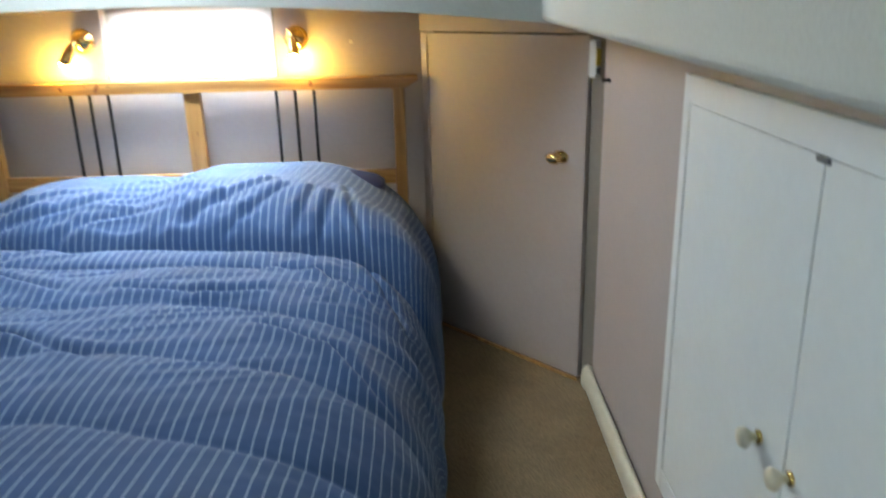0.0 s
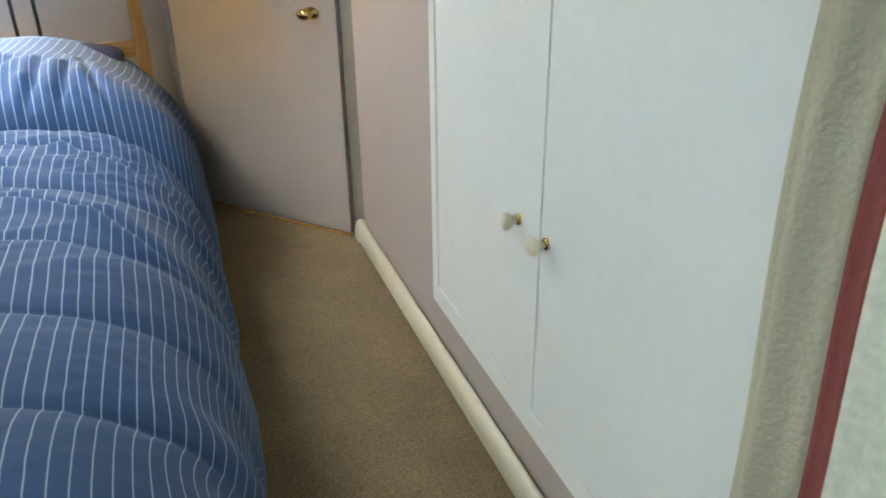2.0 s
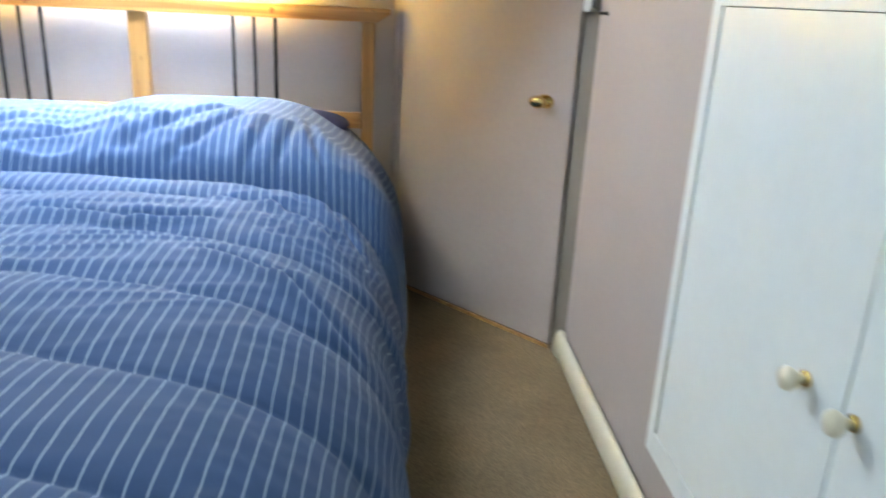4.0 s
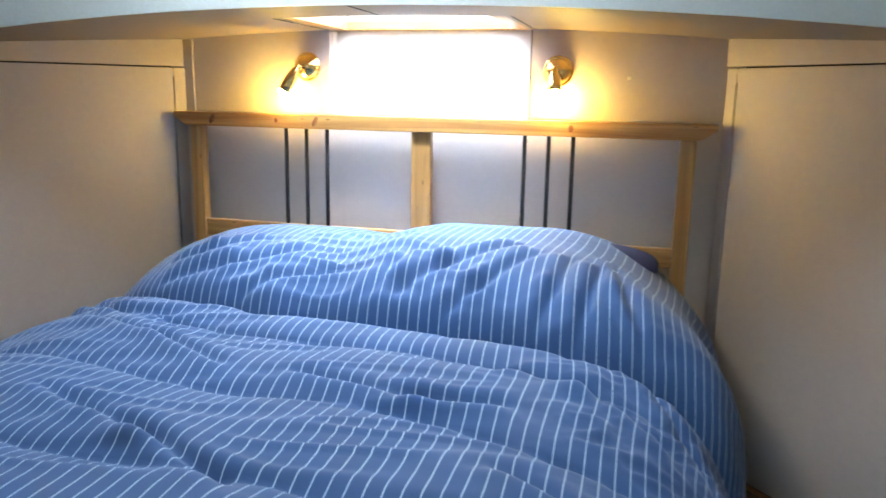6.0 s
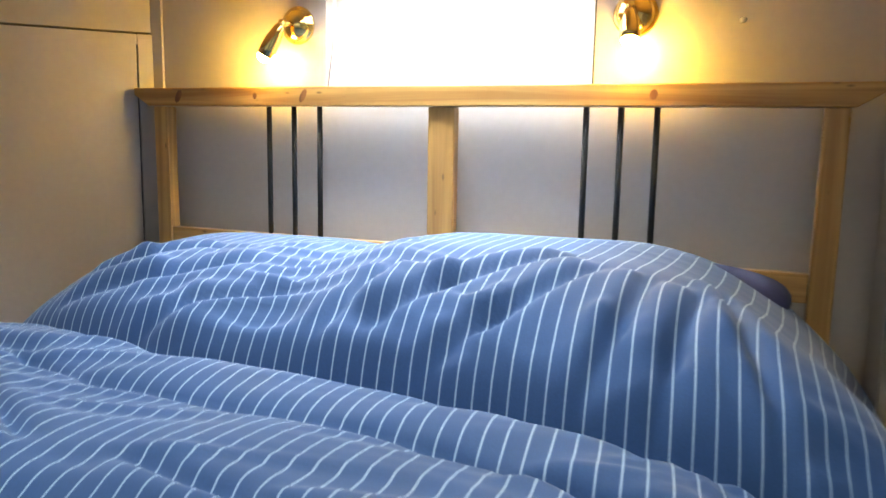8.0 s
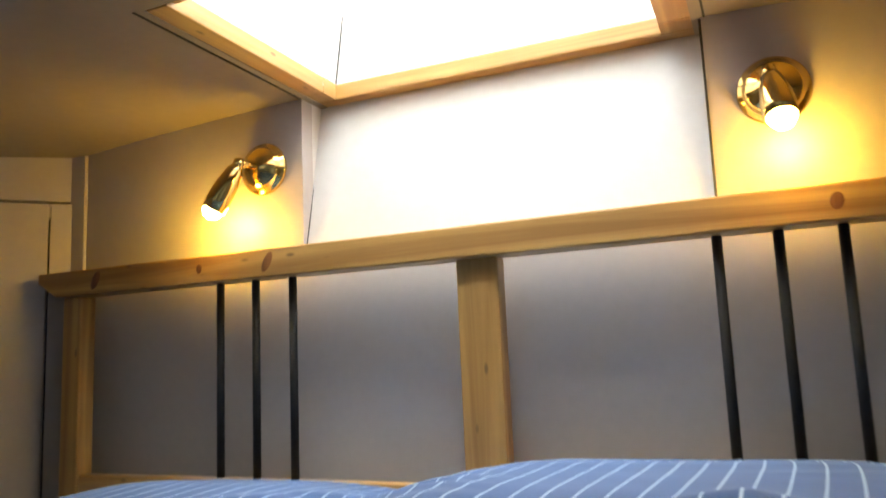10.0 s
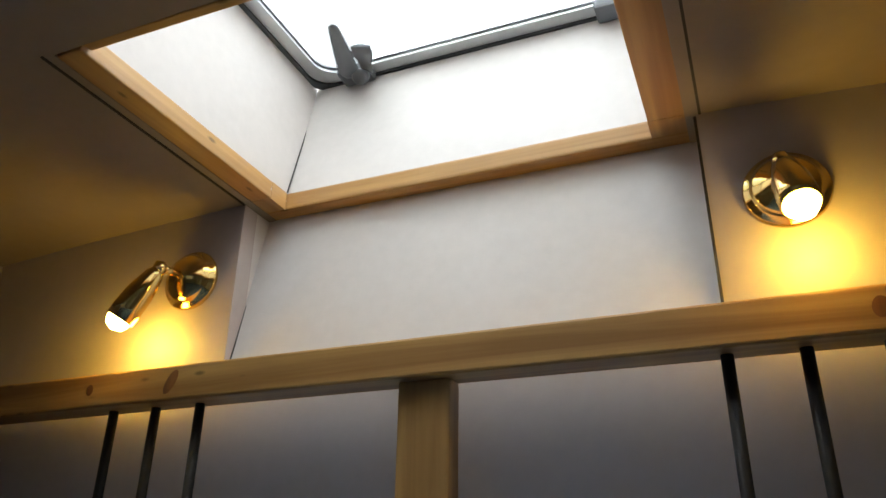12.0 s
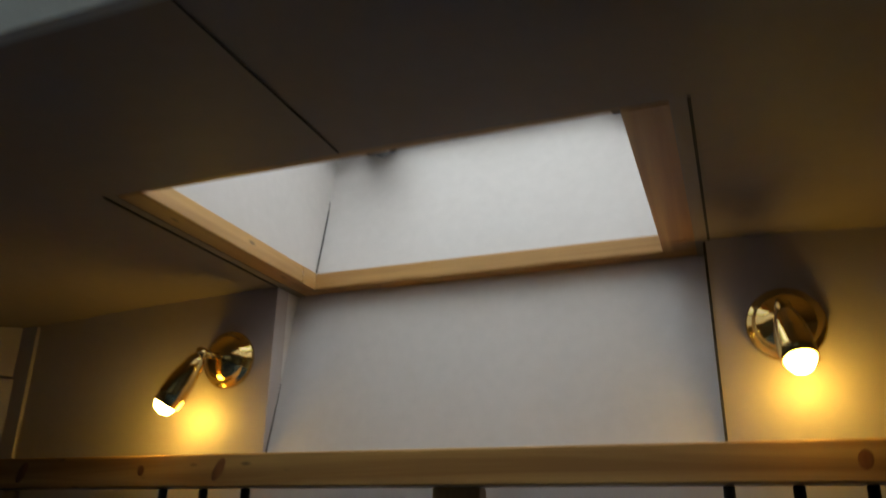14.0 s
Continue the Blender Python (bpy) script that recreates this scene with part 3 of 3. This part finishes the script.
def crumple(x, y):
    """Tight gathered creases along the side below the pillow."""
    where = step(0.42, 0.66, x) * step(-0.58, -0.70, y) * (1 - 0.75 * step(-0.95, -1.25, y)) + 0.3 * step(-0.3, -0.6, x) * gauss(y + 0.72, 0.12)
    if where < 0.01:
        return 0.0
    warp = 0.6 * noise.noise(Vector((x * 6.0, y * 6.0, 7.7)))
    a = abs(noise.noise(Vector((x * 11.0 + y * 9.0 + warp, y * 22.0 - x * 12.0, 3.3))))
    b = abs(noise.noise(Vector((x * 24.0 - y * 8.0, y * 34.0 + x * 10.0 + warp, 8.1))))
    return where * (0.018 * (0.25 - a) + 0.007 * (0.25 - b))


def duvet():
    """A sheet laid over the bed, hanging down both sides and the foot."""
    bm = bmesh.new()
    uv = bm.loops.layers.uv.new("UVMap")
    xs_top = [0.877 * math.sin(math.pi / 2 * t) for t in np.linspace(-1, 1, 231)]
    ysn = np.linspace(-0.03, -2.36, 370)
    grid, info = [], {}
    for y in ysn:
        row, length, last = [], 0.0, None
        ring, plain = [], []
        hem = 0.0 + 0.006 * math.sin(y * 31) + 0.006 * math.sin(y * 13)
        for x in xs_top:
            z = duvet_height(x, y) + wrinkles(x, y) + folds(x, y)
            fold = step(0.70, 0.87, abs(x))
            x2 = x + math.copysign(1, x) * fold * (0.010 * math.sin(y * 19 + 2 * math.sin(y * 6)) + 0.002 * math.sin(y * 47))
            ring.append((x2, z))
            plain.append((x, -shoulder(x, -0.3)))
        side = []
        for k in range(9):
            t = (k + 1) / 9
            side.append(t)
        full = [(ring[0][0] - 0.012 * math.sin(t * 2.5), ring[0][1] + (hem - ring[0][1]) * t) for t in reversed(side)] + ring
        full += [(ring[-1][0] + 0.012 * math.sin(t * 2.5), ring[-1][1] + (hem - ring[-1][1]) * t) for t in side]
        flat = full[:9] + plain + full[-9:]
        arc = [0.0]
        for p, q in zip(flat, flat[1:]):
            arc.append(arc[-1] + math.hypot(q[0] - p[0], q[1] - p[1]))
        mid = arc[len(arc) // 2]
        for (x, z), a in zip(full, arc):
            v = bm.verts.new((x, y, z))
            info[v] = (a - mid + 0.016 * noise.noise(Vector((x * 1.5, y * 3.0, 3.0))) + 0.05 * max(0.0, -y - 0.2) * step(0.0, 0.6, x) * (1 - step(-0.5, -1.0, y)), y)
            row.append(v)
        grid.append(row)
    for a, b in zip(grid, grid[1:]):
        for k in range(len(a) - 1):
            f = bm.faces.new((a[k], b[k], b[k + 1], a[k + 1]))
            f.smooth = True
            for loop in f.loops:
                loop[uv].uv = info[loop.vert]
    me = bpy.data.meshes.new("duvet")
    bm.to_mesh(me)
    bm.free()
    me.materials.append(COTTON)
    ob = tagged(new("duvet", me), "rumpled blue duvet with thin white stripes over pillows", "duvet")
    thick = ob.modifiers.new("thickness", "SOLIDIFY")
    thick.thickness, thick.offset = 0.010, -1
    return ob


duvet()


# ---------------------------------------------------------------- wall lamps
def wall_lamp(x, z, pivot, tip, label):
    top = thing("wall_lamp", (x, BACK_Y, z), label, "wall lamp", "brass lamps over the bed")
    here = Vector((x, BACK_Y, z))
    plate_m = Matrix.Rotation(radians(90), 4, "X")
    part("wall_plate", lathe([(0, 0), (0.0425, 0), (0.044, 0.004), (0.042, 0.008), (0.037, 0.010), (0.0355, 0.015), (0.031, 0.020), (0.020, 0.027), (0.010, 0.031), (0, 0.032)], 48, plate_m), BRASS, top, "polished brass wall plate", smooth=True)
    p, t = Vector(pivot) - here, Vector(tip) - here
    part("arm", tube([(0, -0.028, 0), (p * 0.6 + Vector((0, -0.012, 0.0))), p], 0.0055, 12), BRASS, top, smooth=True)
    part("swivel", lathe([(0, -0.009), (0.007, -0.008), (0.0095, 0), (0.007, 0.008), (0, 0.009)], 20, Matrix.Translation(p)), BRASS, top, smooth=True)
    length = (t - p).length
    shade = part("shade", lathe([(0, 0), (0.008, 0.002), (0.013, 0.012), (0.0185, length * 0.45), (0.0195, length * 0.7), (0.019, length * 0.89), (0.0168, length * 0.89), (0.016, length * 0.5), (0, length * 0.45)], 32, aim(p, t)), BRASS, top, "bullet-shaped brass shade", smooth=True)
    part("bulb", lathe([(0, length * 0.46), (0.013, length * 0.5), (0.0155, length * 0.84), (0.0155, length * 0.93), (0.011, length * 1.02), (0, length * 1.06)], 24, aim(p, t)), BULB, shade, "glowing warm bulb", smooth=True)
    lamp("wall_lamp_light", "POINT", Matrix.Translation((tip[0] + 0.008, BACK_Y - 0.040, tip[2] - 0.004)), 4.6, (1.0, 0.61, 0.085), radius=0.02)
    return top


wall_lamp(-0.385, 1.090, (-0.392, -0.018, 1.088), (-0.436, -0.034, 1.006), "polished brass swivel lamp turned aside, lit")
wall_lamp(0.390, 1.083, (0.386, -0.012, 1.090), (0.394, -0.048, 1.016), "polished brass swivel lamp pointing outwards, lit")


# ---------------------------------------------------------------- cupboard
def cupboard():
    x = WALL_X
    top = thing("cupboard", (x, -1.9, 0.15), "white painted built-in cupboard with two doors", "cupboard")
    o = Vector((x, -1.9, 0.15))

    def b(y0, y1, z0, z1, d0, d1, bev=0.002):
        return box(-d1, -d0, y0 - o.y, y1 - o.y, z0 - o.z, z1 - o.z, bev)

    part("frame", b(-2.46, -2.402, 0.152, 1.055, 0, 0.014), WHITE, top)
    part("frame", b(-1.381, -1.345, 0.152, 1.055, 0, 0.014), WHITE, top)
    part("frame", b(-2.4015, -1.3815, 1.004, 1.055, 0, 0.014), WHITE, top)
    part("frame", b(-2.4015, -1.3815, 0.152, 0.204, 0, 0.014), WHITE, top)
    # dark backing sheet: shade between the doors is put into its colour
    part("backing", b(-2.402, -1.381, 0.204, 1.004, 0.0005, 0.003, 0), DARK, top, "dark sheet behind the doors, standing for the shade in their gaps")
    for y0, y1, ky in ((-2.400, -1.9035, -1.927), (-1.8985, -1.393, -1.822)):
        door = part("door", b(y0, y1, 0.208, 1.0030, 0.004, 0.0145, 0.001), WHITE, top, "white painted cupboard door")
        k = Matrix.Translation((-0.0155, ky - o.y, 0.564 - o.z)) @ Matrix.Rotation(radians(-90), 4, "Y")
        part("rosette", lathe([(0, 0), (0.0105, 0), (0.0105, 0.004), (0.006, 0.006), (0, 0.006)], 24, k), BRASS, door, "small brass rosette", smooth=True)
        part("knob", lathe([(0, 0.005), (0.006, 0.005), (0.007, 0.012), (0.013, 0.018), (0.0165, 0.025), (0.014, 0.032), (0, 0.035)], 24, k), CREAM, door, "cream round knob", smooth=True)


cupboard()

# ---------------------------------------------------------------- skirting pipe
bm = tube([(0, 0, 0.0)] + [(0, -0.3 * k, 0.0) for k in range(1, 11)], 1.0, 24)
bmesh.ops.transform(bm, matrix=Matrix.Translation((1.3675, -0.592, FLOOR_Z + 0.041)) @ Matrix.Diagonal((0.017, 1, 0.041, 1)), verts=bm.verts)
bmesh.ops.bevel(bm, geom=[e for e in bm.edges if len(e.link_faces) == 2 and max(len(f.verts) for f in e.link_faces) > 4], offset=0.006, segments=2, affect="EDGES")
tagged(mesh_object("pipe_casing", bm, CREAM, smooth=True), "cream painted round pipe casing along the wall's foot", "pipe")


# ---------------------------------------------------------------- curtain
def curtain():
    top = thing("curtain", (1.335, -2.6, 1.08), "woven beige curtain with a dark red stripe beside the cupboard", "curtain")
    bands = (("beige_band", -2.420, -2.500, CURTAIN), ("red_band", -2.500, -2.535, CURTAIN_RED), ("pale_band", -2.535, -2.95, CURTAIN_PALE))
    for name, ya, yb, mat in bands:
        bm = bmesh.new()
        rows = []
        for i in range(25):
            z = 1.09 - 1.09 * i / 24
            n = max(6, int((ya - yb) / 0.008))
            row = []
            for j in range(n + 1):
                y = ya + (yb - ya) * j / n
                fold = 0.007 * math.sin(y * 70 + 0.5 * z) * (0.6 + 0.4 * i / 24) + 0.003 * math.sin(y * 150 + 2 * z)
                row.append(bm.verts.new((fold, y + 2.6 + 0.006 * math.sin(z * 9), z - 1.08)))
            rows.append(row)
        for a, b in zip(rows, rows[1:]):
            for j in range(len(a) - 1):
                bm.faces.new((a[j], b[j], b[j + 1], a[j + 1]))
        ob = part(name, bm, mat, top, {"red_band": "dark red stripe", "pale_band": "pale cloth"}.get(name, "beige cloth"), smooth=True)
        thick = ob.modifiers.new("thickness", "SOLIDIFY")
        thick.thickness = 0.003


curtain()


# ---------------------------------------------------------------- small things
def pillow():
    """A navy pillow whose corner shows beside the duvet."""
    bm = bmesh.new()
    bmesh.ops.create_uvsphere(bm, u_segments=32, v_segments=16, radius=1)
    for v in bm.verts:
        p = v.co
        sx = math.copysign(abs(p.x) ** 0.55, p.x)
        sy = math.copysign(abs(p.y) ** 0.55, p.y)
        v.co = Vector((sx * 0.205, sy * 0.10, p.z * 0.042 * (1 - 0.5 * abs(sx * sy) ** 2)))
    m = Matrix.Translation((0.497, -0.125, 0.583)) @ Matrix.Rotation(radians(3), 4, "Y")
    bmesh.ops.transform(bm, matrix=m, verts=bm.verts)
    tagged(mesh_object("pillow", bm, NAVY, smooth=True), "navy cotton pillow under the striped duvet", "pillow")


pillow()


def junction_box():
    top = thing("junction_box", (1.362, -0.556, 1.028), "small white plastic box with a yellow tag by the door", "switch box")
    m = Matrix.Rotation(radians(-38), 4, "Z")
    part("body", box(-0.012, 0.012, -0.022, 0.008, -0.052, 0.052, 0.004, m=m), WHITE_PLASTIC, top)
    part("tag", box(0.0135, 0.0185, -0.026, -0.004, -0.018, 0.030, 0.001, m=m), YELLOW, top, "yellow plastic tag")
    part("clip", box(0.0135, 0.0185, -0.022, -0.006, -0.042, -0.022, 0.001, m=m), PLASTIC, top)


junction_box()
hook = lathe([(0, 0), (0.005, 0), (0.005, 0.006), (0.0035, 0.008), (0.0035, 0.018), (0.006, 0.022), (0, 0.024)], 16, Matrix.Translation((WALL_X, -0.652, 0.975)) @ Matrix.Rotation(radians(-90), 4, "Y"))
tagged(mesh_object("hook", hook, BLACK, smooth=True), "small dark metal hook on the mauve wall", "hook")
screw = lathe([(0, 0), (0.006, 0), (0.005, 0.003), (0, 0.0035)], 14, Matrix.Translation((0.588, BACK_Y, 1.066)) @ Matrix.Rotation(radians(90), 4, "X"))
tagged(mesh_object("screw", screw, CREAM, smooth=True), "small painted screw head on the wall", "screw")
catch = box(WALL_X - 0.019, WALL_X - 0.0145, -1.915, -1.885, 0.996, 1.004, 0.001)
tagged(mesh_object("cupboard_catch", catch, PLASTIC), "small dark catch over the cupboard doors", "catch")
# solid dark strip for the shadow gap beside the leaning panel; joint in the ceiling
structure("gap_shade_strip", box(0.3090, 0.3122, BACK_Y - 0.0015, BACK_Y + 0.02, 0.947, 1.196), DARK, "solid dark strip standing for the shadow gap beside the leaning panel", "joint")
structure("joint_ceiling", box(-0.0162, -0.0153, EDGE_Y, -0.315, 1.2022, 1.2095), DARK, "dark joint between two ceiling boards", "joint")


# ---------------------------------------------------------------- added unseen windows round the side and rear fill lamps
def window(name, m, w, h, label):
    top = tagged(new(name), label, "window", kind="structure")
    top.matrix_world = m
    for x0, x1, y0, y1 in ((-w / 2 - 0.04, w / 2 + 0.04, h / 2, h / 2 + 0.04), (-w / 2 - 0.04, w / 2 + 0.04, -h / 2 - 0.04, -h / 2), (-w / 2 - 0.04, -w / 2, -h / 2, h / 2), (w / 2, w / 2 + 0.04, -h / 2, h / 2)):
        part("window_frame", box(x0, x1, y0, y1, 0, 0.012, 0.003), STEEL, top)
    part("pane", box(-w / 2, w / 2, -h / 2, h / 2, 0.001, 0.004), GLASS, top).visible_shadow = False


window("added_window_1", Matrix.Translation((-DECK_X, -2.9, 1.50)) @ Matrix.Rotation(radians(90), 4, "Z") @ Matrix.Rotation(radians(90), 4, "X"), 1.3, 0.36, "added unseen side window, a grey frame on the solid deck side")
window("added_window_2", Matrix.Translation((0, REAR_Y, 1.45)) @ Matrix.Rotation(radians(-90), 4, "X"), 1.5, 0.74, "added unseen rear window in a grey frame")
for x in (-0.3128, 0.3165):
    structure("joint_trim", box(x - 0.0015, x + 0.0015, -0.314, BACK_Y - 0.001, camber(x) - 0.0016, camber(x) + 0.004), DARK, "dark joint beside the skylight's pine trim", "joint")
structure("backdrop_sky", box(-6, 6, -6, 6, 3.2, 3.21), glowing("overcast_sky", (0.94, 0.97, 1.0), 10.0), "bright overcast sky above the skylight", "sky")
